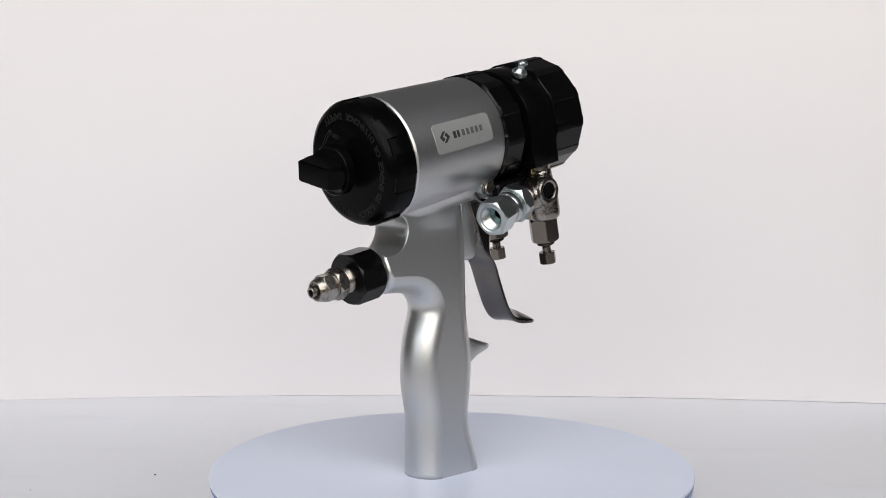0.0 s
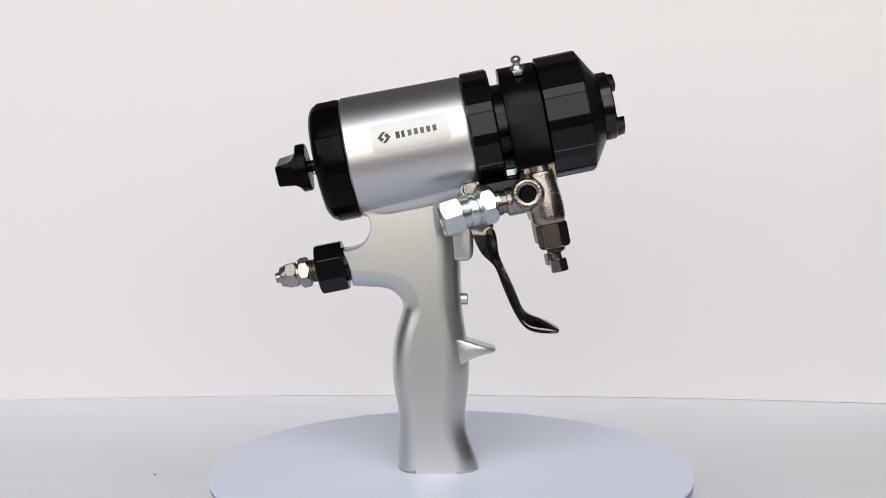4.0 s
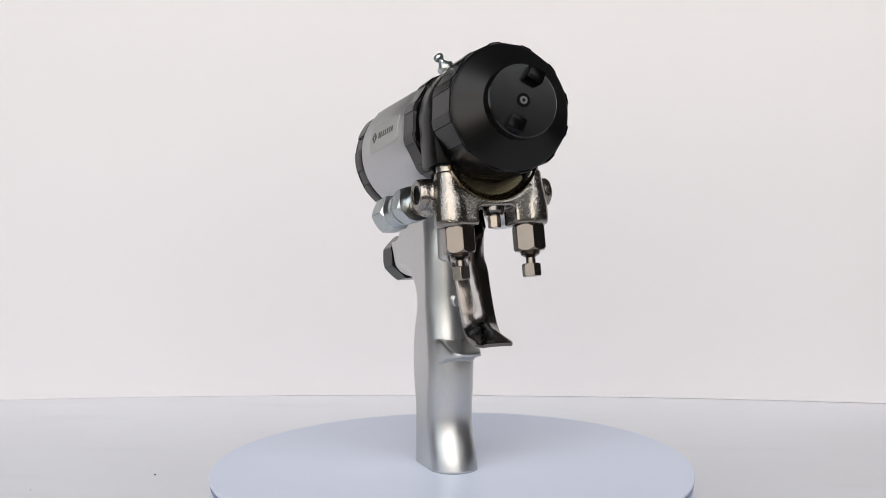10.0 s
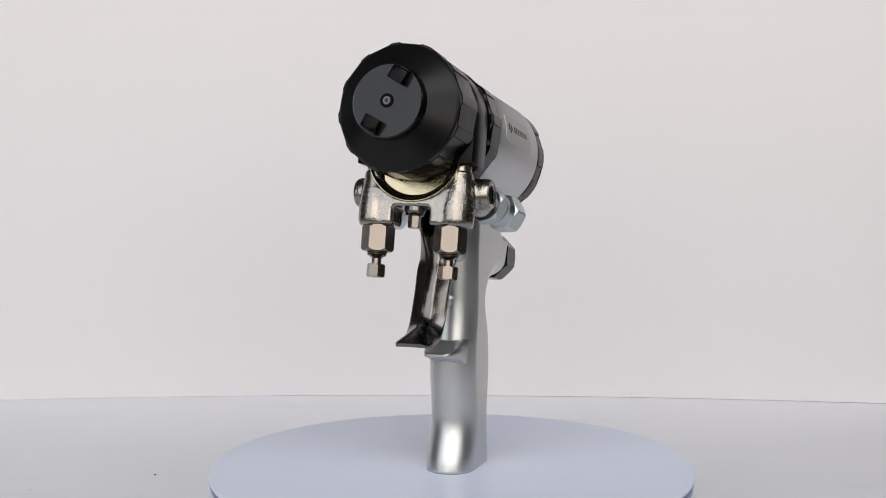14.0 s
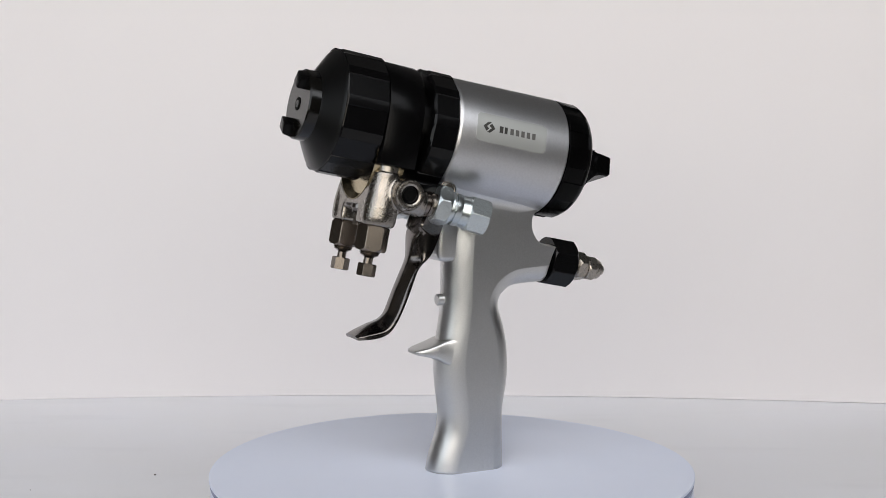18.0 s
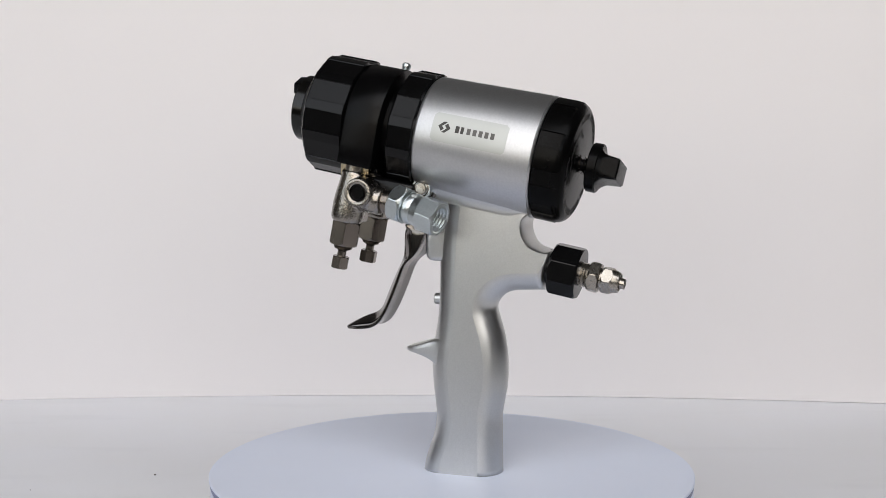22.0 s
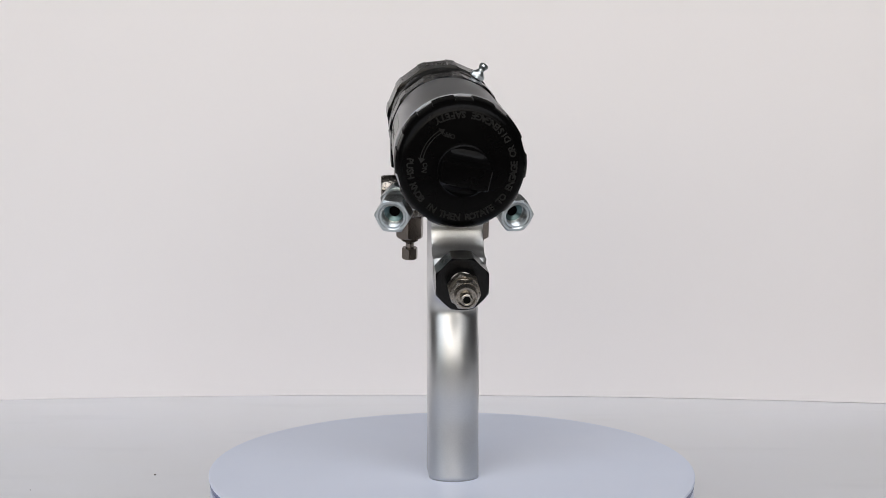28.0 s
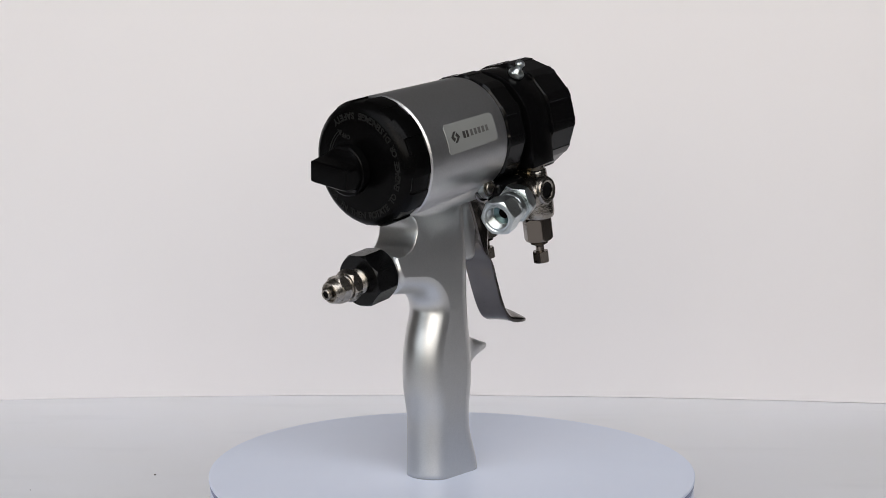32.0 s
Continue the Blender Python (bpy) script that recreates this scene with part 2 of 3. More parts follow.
part("transom", box(WIN_XM, WIN_X1, Y0 - 0.06, Y0 - 0.005, WIN_ZM - 0.03, WIN_ZM + 0.03), FRAME, window, scale=1.0)
for x, z0, z1 in ((WIN_X0 + 0.025, WIN_Z0, WIN_Z1), (WIN_XM, WIN_Z0, WIN_Z1), (WIN_XL - 0.035, WIN_Z0, WIN_ZM - 0.03), (WIN_X1 - 0.025, WIN_ZM + 0.03, WIN_Z1)):
    part("mullion", box(x - 0.03, x + 0.03, Y0 - 0.055, Y0 - 0.003, z0, z1), FRAME, window, scale=1.0)

# the table: a top that runs to the wall, on legs
table = tagged(new("table"), "pale grey table before a warm white backdrop", "table")
top = bmesh.new()
strip = []
for k in range(61):
    x = -0.95 + 1.9 * k / 60
    strip.append([top.verts.new((x, y, z)) for y, z in ((-0.40, TABLE_Z), (0.60, TABLE_Z), (0.60, TABLE_Z - 0.03), (-0.40, TABLE_Z - 0.03))])
for a, b in zip(strip, strip[1:]):
    for k in range(4):
        top.faces.new([a[k], a[(k + 1) % 4], b[(k + 1) % 4], b[k]])
top.faces.new(strip[0])
top.faces.new(strip[-1])
part("tabletop", top, TABLE, table, scale=1.0)
for x in (-0.9, 0.9):
    for y in (-0.35, 0.10):
        part("leg", box(x - 0.025, x + 0.025, y - 0.025, y + 0.025, FLOOR_Z, TABLE_Z - 0.03, bevel=0.003), FRAME, table, scale=1.0)

# a grey speck on the table
bm = bmesh.new()
bmesh.ops.create_icosphere(bm, subdivisions=2, radius=0.0009)
for v in bm.verts:
    v.co.z *= 0.5
    v.co *= 1 + 0.25 * noise.noise(v.co * 1500)
crumb = part("crumb", bm, CRUMB, None, scale=1.0)
crumb.location = (-0.1923, 0.1467, TABLE_Z + 0.0003)
tagged(crumb, "tiny dark grey speck of dirt on the table", "crumb", "specks on the table")
copy_thing(crumb, Matrix.Translation((-0.2613, 0.1119, TABLE_Z + 0.0002)) @ Matrix.Scale(0.45, 4))

# ---- the turntable ----
turntable = tagged(new("turntable"), "round white display turntable standing on a table", "turntable")
turntable.location = (0, 0, TABLE_Z)
UP = Matrix.Rotation(radians(-90), 4, "X")     # turned bodies: forward axis set upright
body = rev([(0, 0), (0, 123.4), (1.0, 124.6), (39.0, 124.6), (40.0, 124.4), (40.0, 0)], UP, 128)
part("base", body, PLATTER, turntable, "white cylindrical turntable base")


def warped(bm):
    """The thin disc is dished a little and no longer flat: its rim rises and waves as it turns."""
    for v in bm.verts:
        r, a = math.hypot(v.co.x, v.co.y), math.atan2(v.co.y, v.co.x)
        u = max(0.0, (r - 34.0) / 91.0)
        v.co.z += -0.8 + u * u * (1.77 + 0.59 * math.cos(2 * a - 0.544) + 0.44 * math.cos(a) - 0.28 * math.sin(a))
    return bm


RINGS = (116.0, 104.0, 90.0, 75.0, 60.0, 46.0, 34.0)
disc = [(43.4, 0), *((43.4, r) for r in reversed(RINGS)), (43.4, 125.0), (43.6, 125.3), (44.7, 125.3), (45.0, 125.0), *((45.0, r) for r in RINGS), (45.0, 0)]
platter = part("platter", warped(rev(disc, UP, 160)), PLATTER, turntable, "bluish white rotating disc")
part("edge_band", warped(rev([(41.0, 0), (41.0, 34.0), (40.4, 124.5), (40.7, 124.8), (43.4, 124.8), (43.4, 34.0), (43.4, 0)], UP, 160)), EDGE, platter, "dark blue edge band")

# ---- the spray gun ----
gun = tagged(new("spray_gun"), "silver spray gun with black caps and chrome fittings, standing upright", "spray gun")

# barrel
barrel = part("barrel", rev([(-52.4, 0), (-52.4, 30.1), (-51.5, 30.95), (-20, 30.32), (8.0, 29.76), (8.8, 29.65), (9.75, 28.9), (9.9, 0)], BAR, 96),
              BARREL, gun, "satin silver aluminium barrel")

# handle: side outline with rounded front and back, flat sides
W = 12.6
front = smooth_line([(-14.1, -4.4), (-13.0, 1), (-11.1, 7), (-8.2, 16), (-7.1, 24), (-7.7, 32), (-8.8, 41), (-9.2, 52), (-8.0, 64), (-6.4, 74), (-5.4, 84), (-5.1, 96), (-4.6, 110), (-3.2, 124), (-1.5, 138)], 4)
rear = smooth_line([(27.9, -4.4), (27.8, 6), (27.6, 18), (27.7, 26), (28.9, 33), (30.2, 40), (30.8, 49), (30.3, 59), (28.8, 68), (26.5, 76), (25.2, 81), (26.0, 84.6), (28.2, 87.4), (31.2, 89.5), (35, 90.7), (43, 91.3), (50.6, 91.6)], 4)
notch = smooth_line([(55.0, 111.6), (49.5, 112.6), (45.0, 115.0), (42.3, 119.4), (41.5, 124.2), (43.0, 128.0), (47.0, 130.5)], 5)


def normals(line):
    out = []
    for i, p in enumerate(line):
        d = line[min(i + 1, len(line) - 1)] - line[max(i - 1, 0)]
        d.normalize()
        out.append(Vector((d.y, -d.x)))
    return out


outline = [(p, n * 11.5) for p, n in zip(front, normals(front))]
outline = [(p, Vector((d.x, d.y * min(1.0, max(0.0, (p.y + 4.4) / 26.8))))) for p, d in outline]
outline += [(Vector((-1.5, 150)), Vector((11.5, 0))), (Vector((46, 150)), Vector((-0.4, 0)))]
outline += [(p, n * 1.1) for p, n in [(p, q if q.dot(p - Vector((52, 121))) > 0 else -q) for p, q in zip(reversed(notch), reversed(normals(notch)))]]
tail = [(p, -n * 9.4) for p, n in zip(rear, normals(rear))]
tail = [(p, Vector((d.x, d.y * min(1.0, max(0.0, (p.y + 4.4) / 26.8))))) for p, d in tail]
outline += reversed(tail)
bm = bmesh.new()
steps = 12
ROUND = radians(85)      # the rounding stops just short of the flat
rows = []
for side in (1, -1):
    for k in range(steps + 1):
        f = ROUND * k / steps
        if side == -1 and k == 0:
            continue
        rows.append((side, k, [bm.verts.new((side * W * math.sin(f) / math.sin(ROUND), *(p + d * (1 - math.cos(f)) / (1 - math.cos(ROUND))))) for p, d in outline]))
right = [r for s, k, r in rows if s == 1]
left = [right[0]] + [r for s, k, r in rows if s == -1]
n = len(outline)
for stack in (right, left):
    for a, b in zip(stack, stack[1:]):
        for k in range(n):
            bm.faces.new([a[k], a[(k + 1) % n], b[(k + 1) % n], b[k]])
    bm.faces.new(stack[-1])
handle = part("handle", bm, SILVER, gun, "blasted silver aluminium pistol handle", sharp=28)
for e in handle.data.edges:
    e.use_edge_sharp = all(abs(handle.data.vertices[v].co.x) > W * MM * 0.9999 for v in e.vertices)

# shoulder fillets between handle and barrel
for side in (1, -1):
    bm, rings = bmesh.new(), []
    for along in (-51.0, -49.0, -46.0, -43.0, -40.0, -30.0, -12.0, 0.0, 4.0, 7.0):
        f = min(1.0, 0.06 + (along + 51.0) / 12.0, 0.12 + (7.0 - along) / 6.0)
        x1 = 13.2 + 3.6 * f
        p0, p2 = (12.61, -27.6 - 4.2 * f), (x1, -math.sqrt(29.7 ** 2 - x1 ** 2))
        p1 = (12.75, (p0[1] + p2[1]) / 2 + 0.3 * f)
        sec = [tuple((1 - u) ** 2 * i + 2 * u * (1 - u) * j + u * u * k for i, j, k in zip(p0, p1, p2)) for u in [k / 8 for k in range(9)]]
        sec += [(11.0, -22.0), (11.0, p0[1])]
        rings.append([bm.verts.new(BAR @ Vector((side * x, -along, r))) for x, r in sec])
    for a, b in zip(rings, rings[1:]):
        for k in range(len(a)):
            bm.faces.new([a[k], a[(k + 1) % len(a)], b[(k + 1) % len(a)], b[k]])
    bm.faces.new(rings[0])
    bm.faces.new(rings[-1])
    part("shoulder", bm, SILVER, gun)

# front lug behind the trigger
lug_line = [(-11.3, 141), (-11.3, 109.6), (-10.7, 107.0), (-9.2, 105.5), (-7.0, 105.0), (2, 105.0), (2, 141)]
part("trigger_lug", extrude_poly(lug_line, -8.4, 8.4, Matrix.Rotation(radians(90), 4, "Z"), bevel=2.6, seg=4), SILVER, gun)

# button pin and finger hook
PIN = pose(0, -3.4, 84.8, 0, 0, 0)
part("pin", rev([(-1, 0), (-1, 3.9), (0.9, 3.9), (1.4, 3.1), (4.6, 3.0), (5.1, 2.5), (5.1, 0)], PIN, 28), SILVER, gun)
bm = bmesh.new()
secs = []
for y, zt, zb, w in ((-1.5, 66.6, 48.6, 11.2), (-3.0, 66.0, 49.6, 10.4), (-4.6, 65.4, 50.7, 9.9), (-6.4, 64.8, 51.9, 9.6), (-8.4, 64.1, 53.2, 9.4), (-10.2, 63.4, 54.3, 9.3), (-13.5, 62.2, 55.6, 9.0), (-17.4, 61.0, 56.7, 8.4), (-20.4, 60.2, 57.3, 7.3), (-22.0, 59.8, 57.7, 5.8), (-22.8, 59.3, 58.1, 4.0)):
    c = (zt + zb) / 2
    ring = []
    for k in range(24):
        a = 2 * math.pi * k / 24
        ca, sa = math.cos(a), math.sin(a)
        ring.append(bm.verts.new((w * math.copysign(abs(ca) ** 0.22, ca), y, c + (zt - zb) / 2 * math.copysign(abs(sa) ** 0.3, sa))))
    secs.append(ring)
for a, b in zip(secs, secs[1:]):
    for k in range(24):
        bm.faces.new([a[k], a[(k + 1) % 24], b[(k + 1) % 24], b[k]])
bm.faces.new(secs[-1])
bm.faces.new(secs[0])
part("finger_hook", bm, SILVER, gun, sharp=45)

# black parts along the barrel
FLT = fluted(12, 20.0, 6.5, 0.42)
part("lock_ring", rev([(9.7, 0), (9.7, 29.2), (10.6, 30.9, True), (22.8, 30.9, True), (23.8, 29.9, True), (23.9, 29.0), (23.9, 22.0), (30, 22.0), (30, 0)], BAR, flutes=FLT), BLACK, gun, "black fluted lock ring", sharp=30)
arc = [(29.6 * math.sin(radians(a)), 29.6 * math.cos(radians(a))) for a in range(-90, 91, 5)]
sides = [(29.6, -12.0), (29.3, -22.0), (22.5, -22.8), (19.5, -22.0)]
low = [(r * math.sin(radians(a)), r * math.cos(radians(a))) for r, a in ((29.4, 140), (29.4, 152), (29.4, 166), (29.4, 180), (29.4, 194), (29.4, 208), (29.4, 220))]
pts = arc + sides + low + [(-x, r) for x, r in reversed(sides)]
part("fluid_housing", extrude_poly(pts, 29.0, 47.4, BAR, bevel=0.5), MATTE, gun, "black anodised fluid housing", sharp=25)
cap = part("front_cap", rev([(47.8, 0), (47.8, 29.2), (48.4, 31.1, True), (68.9, 31.1, True), (69.4, 30.75, True), (69.5, 29.9), (70.0, 29.5), (70.0, 0)], BAR, flutes=FLT), BLACK, gun, "black fluted conical front cap", sharp=30)
part("cone", rev([(69.3, 0), (69.3, 29.95), (69.6, 29.9), (70.0, 29.5), (70.8, 28.3), (77.2, 17.8), (77.6, 17.2), (77.6, 0)], BAR, 96), CONE, cap, "smooth dull black cone")
nozzle = part("air_cap", rev([(76, 0), (76, 17.3), (82.6, 17.3), (83.3, 16.7), (83.3, 0)], BAR, 72), BLACK_FACE, gun, "grey-black air cap with two lugs")
for a in (28, 208):
    m = BAR @ Matrix.Rotation(radians(a), 4, "Y")
    own = box(-4.0, 4.0, -87.9, -77.5, 9.4, 17.6, None, bevel=0.0)
    for v in own.verts:
        if v.co.y < -85 and v.co.z > 12:
            v.co.z -= 2.0
            v.co.y += 0.6
    bmesh.ops.bevel(own, geom=list(own.edges), offset=0.5, segments=2, profile=0.5, affect="EDGES")
    own.transform(m)
    part("lug", own, MATTE, nozzle, "black spanner lug")
part("orifice_ring", rev([(83.0, 3.3), (83.7, 3.2), (83.7, 2.1), (83.0, 2.0)], BAR, 32), DARK, nozzle)
part("spray_tip", rev([(82.9, 0), (82.9, 1.9), (83.9, 1.8), (83.9, 0.9), (82.5, 0.8), (82.5, 0)], BAR, 24), TIP, nozzle, "bright metal spray tip")

FLR = fluted(10, 15.0, -2.0, 0.8)
rcap = part("rear_cap", rev([(-52.6, 0), (-52.6, 29.4), (-53.2, 30.9, True), (-63.6, 30.9, True), (-64.6, 30.45, True), (-65.8, 29.75), (-66.9, 29.05), (-67.8, 28.1), (-68.45, 27.0), (-68.8, 26.2), (-68.9, 25.7), (-68.9, 0)], BAR, flutes=FLR), KNOB, gun, "black fluted rear cap with etched lettering", sharp=30)

# rear safety knob
knob = part("safety_knob", rev([(-74.6, 0), (-74.6, 11.6), (-75.2, 12.3), (-79.2, 12.3), (-79.8, 11.6), (-79.8, 0)], BAR, 48), KNOB, gun, "black push-and-turn safety knob")
bm, rings = bmesh.new(), []
for out, hx, hz, lim in ((79.4, 12.2, 11.2, 11.8), (80.2, 12.0, 8.9, 11.8), (81.0, 11.9, 7.6, 12.0), (82.2, 11.8, 6.5, 12.3), (84.0, 11.6, 5.8, 12.5),
                         (89.8, 11.2, 5.3, 12.4), (90.5, 10.7, 4.8, 11.8), (90.6, 9.6, 3.9, 10.4)):
    ring_v = []
    for k in range(64):
        c, d = math.cos(2 * math.pi * k / 64), math.sin(2 * math.pi * k / 64)
        r = min(hx / max(abs(c), 1e-4), hz / max(abs(d), 1e-4), lim)
        ring_v.append(bm.verts.new((r * c, out, r * d)))
    rings.append(ring_v)
for a, b in zip(rings, rings[1:]):
    for k in range(64):
        bm.faces.new([a[k], a[(k + 1) % 64], b[(k + 1) % 64], b[k]])
bm.faces.new(rings[0])
bm.faces.new(rings[-1])
bm.transform(BAR @ Matrix.Rotation(radians(-12), 4, "Y"))
part("grip", bm, KNOB, knob, sharp=28)
part("stem", rev([(-68.5, 3.9), (-69.6, 3.8), (-69.9, 3.0), (-75.0, 3.0)], BAR, 24), BLACK, knob)
bm = bmesh.new()
for turn in range(46):
    a, s = turn * 2 * math.pi / 20, -69.2 - turn * 0.115
    ring_v = []
    for k in range(6):
        b = 2 * math.pi * k / 6
        r = 4.4 + 0.3 * math.cos(b)
        ring_v.append(bm.verts.new(BAR @ Vector((r * math.sin(a), -(s + 0.3 * math.sin(b)), r * math.cos(a)))))
    if turn:
        for k in range(6):
            bm.faces.new([last[k], last[(k + 1) % 6], ring_v[(k + 1) % 6], ring_v[k]])
    last = ring_v
part("spring", bm, GUNMETAL, knob, "small dark coil spring")


# etched lettering on the rear cap
def glyph(ch, size):
    cu = bpy.data.curves.new("glyph", "FONT")
    cu.body, cu.size, cu.extrude = ch, size, 0.05
    cu.align_x = "CENTER"
    cu.offset = 0.035 * size
    cu.resolution_u = 2
    ob = bpy.data.objects.new("glyph", cu)
    scene.collection.objects.link(ob)
    dg = bpy.context.evaluated_depsgraph_get()
    me = bpy.data.meshes.new_from_object(ob.evaluated_get(dg))
    bpy.data.objects.remove(ob)
    bpy.data.curves.remove(cu)
    return me


# a space on the cap's rear face: x to the viewer's right, y up, z towards the viewer
FACE = BAR @ Matrix(((-1, 0, 0, 0), (0, 0, 1, 68.96), (0, 1, 0, 0), (0, 0, 0, 1)))
bm = bmesh.new()
words = "PUSH KNOB IN THEN ROTATE TO ENGAGE OR DISENGAGE SAFETY"
for i, ch in enumerate(words):
    if ch == " ":
        continue
    a = radians(173 + 5.755 * i)       # from the left, round by the bottom
    me = glyph(ch, 4.3)
    bmesh_tmp = bmesh.new()
    bmesh_tmp.from_mesh(me)
    bpy.data.meshes.remove(me)
    px, py = 25.5 * math.cos(a), 25.5 * math.sin(a)
    bmesh_tmp.transform(FACE @ Matrix.Translation((px, py, 0)) @ Matrix.Rotation(a + math.pi / 2, 4, "Z"))
    bm = merge(bm, bmesh_tmp)
part("lettering", bm, ETCH, rcap, "dim grey etched lettering")
bm = bmesh.new()
for word, px, py, rot, size in (("OFF", -5.6, 15.4, 162, 3.0), ("ON", -18.2, -0.4, 262, 3.0)):
    me = glyph(word, size)
    tmp = bmesh.new()
    tmp.from_mesh(me)
    bpy.data.meshes.remove(me)
    tmp.transform(FACE @ Matrix.Translation((px, py, 0)) @ Matrix.Rotation(radians(rot), 4, "Z"))
    bm = merge(bm, tmp)
arrow = bmesh.new()
prev = None
for k in range(13):
    a = radians(122 + 46 * k / 12)
    row = [arrow.verts.new(FACE @ Vector((r * math.cos(a), r * math.sin(a), 0.03))) for r in (18.2, 18.7, 19.5, 20.0)]
    if prev:
        arrow.faces.new([prev[0], prev[1], row[1], row[0]])
        arrow.faces.new([prev[2], prev[3], row[3], row[2]])
    prev = row
for a, d in ((122, -7), (168, 7)):
    tip = [arrow.verts.new(FACE @ Vector((r * math.cos(radians(q)), r * math.sin(radians(q)), 0.03))) for r, q in ((17.2, a), (21.0, a), (19.1, a + d))]
    arrow.faces.new(tip)
bm = merge(bm, arrow)
part("setting_marks", bm, ETCH, rcap, "etched on and off marks with a curved arrow")


# side labels: film with plain marks in place of the brand
def on_barrel(side, s, h, lift):
    """A point on the barrel's side; h: millimetres up along its round."""
    r = 30.02 - 0.02 * s + lift
    a = h / 30.0
    return BAR @ Vector((side * r * math.cos(a), -s, r * math.sin(a)))


def patch(bm, side, pts_sh, lift):
    """A thin raised patch from a convex outline of (s, h)."""
    top = [bm.verts.new(on_barrel(side, s, h, lift)) for s, h in pts_sh]
    bot = [bm.verts.new(on_barrel(side, s, h, -0.3)) for s, h in pts_sh]
    bm.faces.new(top)
    q = len(top)
    for k in range(q):
        bm.faces.new([top[k], top[(k + 1) % q], bot[(k + 1) % q], bot[k]])


def film_label(side):
    u = -1 if side > 0 else 1          # reading direction along s
    bm = bmesh.new()
    n_h = 10
    s0, s1, h0, h1, rad = -38.5, 0.5, -1.2, 13.2, 1.6
    grid = []
    for j in range(n_h + 1):
        h = h0 + (h1 - h0) * j / n_h
        e = max(0.0, rad - min(h - h0, h1 - h))
        inset = rad - math.sqrt(max(0.0, rad * rad - e * e))
        grid.append([bm.verts.new(on_barrel(side, s, h, 0.09)) for s in (s0 + inset, s1 - inset)])
    for a, b in zip(grid, grid[1:]):
        bm.faces.new([a[0], a[1], b[1], b[0]])
    rim = [g[0] for g in grid] + [g[1] for g in reversed(grid)]
    inner = [bm.verts.new(v.co - (v.co - BAR @ Vector((0, (BAR.inverted() @ v.co).y, 0))).normalized() * 0.5) for v in rim]
    for k in range(len(rim)):
        bm.faces.new([rim[k], rim[(k + 1) % len(rim)], inner[(k + 1) % len(rim)], inner[k]])
    film = part("label_film", bm, STICKER, barrel, "clear rounded label film")
    # the mark: two interlocking angular hooks
    bm = bmesh.new()
    c0, hc = -19.0 - u * 13.0, 6.3
    for f in (1, -1):
        for quad in (((-3.3, 0.3), (-0.6, 2.7), (1.2, 2.7), (-1.3, 0.4)), ((-3.3, 0.3), (-1.3, 0.4), (-0.1, -0.75), (-1.5, -2.05))):
            patch(bm, side, [(c0 + u * f * a, hc + f * b) for a, b in quad], 0.2)
    part("brand_mark", bm, INK, film, "dark angular mark")
    bm = bmesh.new()
    x = -7.2
    for w, gap, hgt in ((2.0, 0.8, 3.3), (1.6, 1.6, 3.3)):
        patch(bm, side, [(-19 + u * x, hc - hgt / 2), (-19 + u * (x + w), hc - hgt / 2), (-19 + u * (x + w), hc + hgt / 2), (-19 + u * x, hc + hgt / 2)], 0.2)
        x += w + gap
    part("bold_bars", bm, INK, film, "two dark bars in place of bold letters")
    bm = bmesh.new()
    for k in range(5):
        patch(bm, side, [(-19 + u * x, hc - 1.5), (-19 + u * (x + 1.9), hc - 1.5), (-19 + u * (x + 1.9), hc + 1.5), (-19 + u * x, hc + 1.5)], 0.2)
        x += 3.1
    part("thin_bars", bm, GREY_INK, film, "thin dark bars in place of letters")


film_label(1)
film_label(-1)

# grease nipple on the housing
NIP = BAR @ Matrix.Rotation(radians(-33.5), 4, "Y") @ Matrix.Translation((0, -38.8, 30.1)) @ Matrix.Rotation(radians(-90), 4, "X")
nipple = part("grease_nipple", hexa(0, 2.8, 4.2, NIP), ZINC, gun, "bright plated grease nipple")
part("nipple_head", rev([(2.6, 3.1), (3.4, 2.7), (4.6, 1.75), (5.5, 1.7), (6.2, 2.3), (7.3, 2.6), (8.3, 2.2), (8.9, 1.2), (8.7, 0)], NIP, 24), ZINC, nipple)

# chrome manifold under the housing
notch_r = 9.6
limb = [(notch_r, -51.3), (22.2, -51.3), (23.6, -49.8), (24.2, -43), (24.2, -38.5), (23.8, -35), (22.8, -33.2)]
bowl = [(23.4 * math.sin(radians(a)), -16.2 + 23.4 * math.cos(radians(a))) for a in range(136, 225, 8)]
pts = limb + bowl + [(-x, r) for x, r in reversed(limb)] + [(-notch_r, -43.8), (-8.2, -42.6), (8.2, -42.6), (notch_r, -43.8)]
cast = extrude_poly(pts, 31.6, 46.4, MAN, bevel=1.6, seg=2)
for side in (1, -1):
    rev([(-9.8, 0), (-9.8, 7.0), (-8.9, 8.1), (-6.5, 8.6), (0, 8.6), (5, 8.1), (9.5, 7.4), (13.5, 6.9), (16.4, 6.8), (17.2, 6.1), (17.2, 0)], MAN @ Matrix.Translation((side * 20.8, -38.7, -42)) @ UP, 36, bm=cast)
    rev([(19.0, 0), (19.0, 6.6), (20.0, 7.2), (31, 7.2), (31, 0)], MAN @ Matrix.Translation((side * 25.4, 0, -36.8)), 36, bm=cast)
    rev([(0, 0), (0, 7.8), (10.9, 7.5), (10.9, 0)], MAN @ Matrix.Translation((side * 22.5, -30.1, -34.2)) @ Matrix.Rotation(radians(90 * side), 4, "Z"), 36, bm=cast)


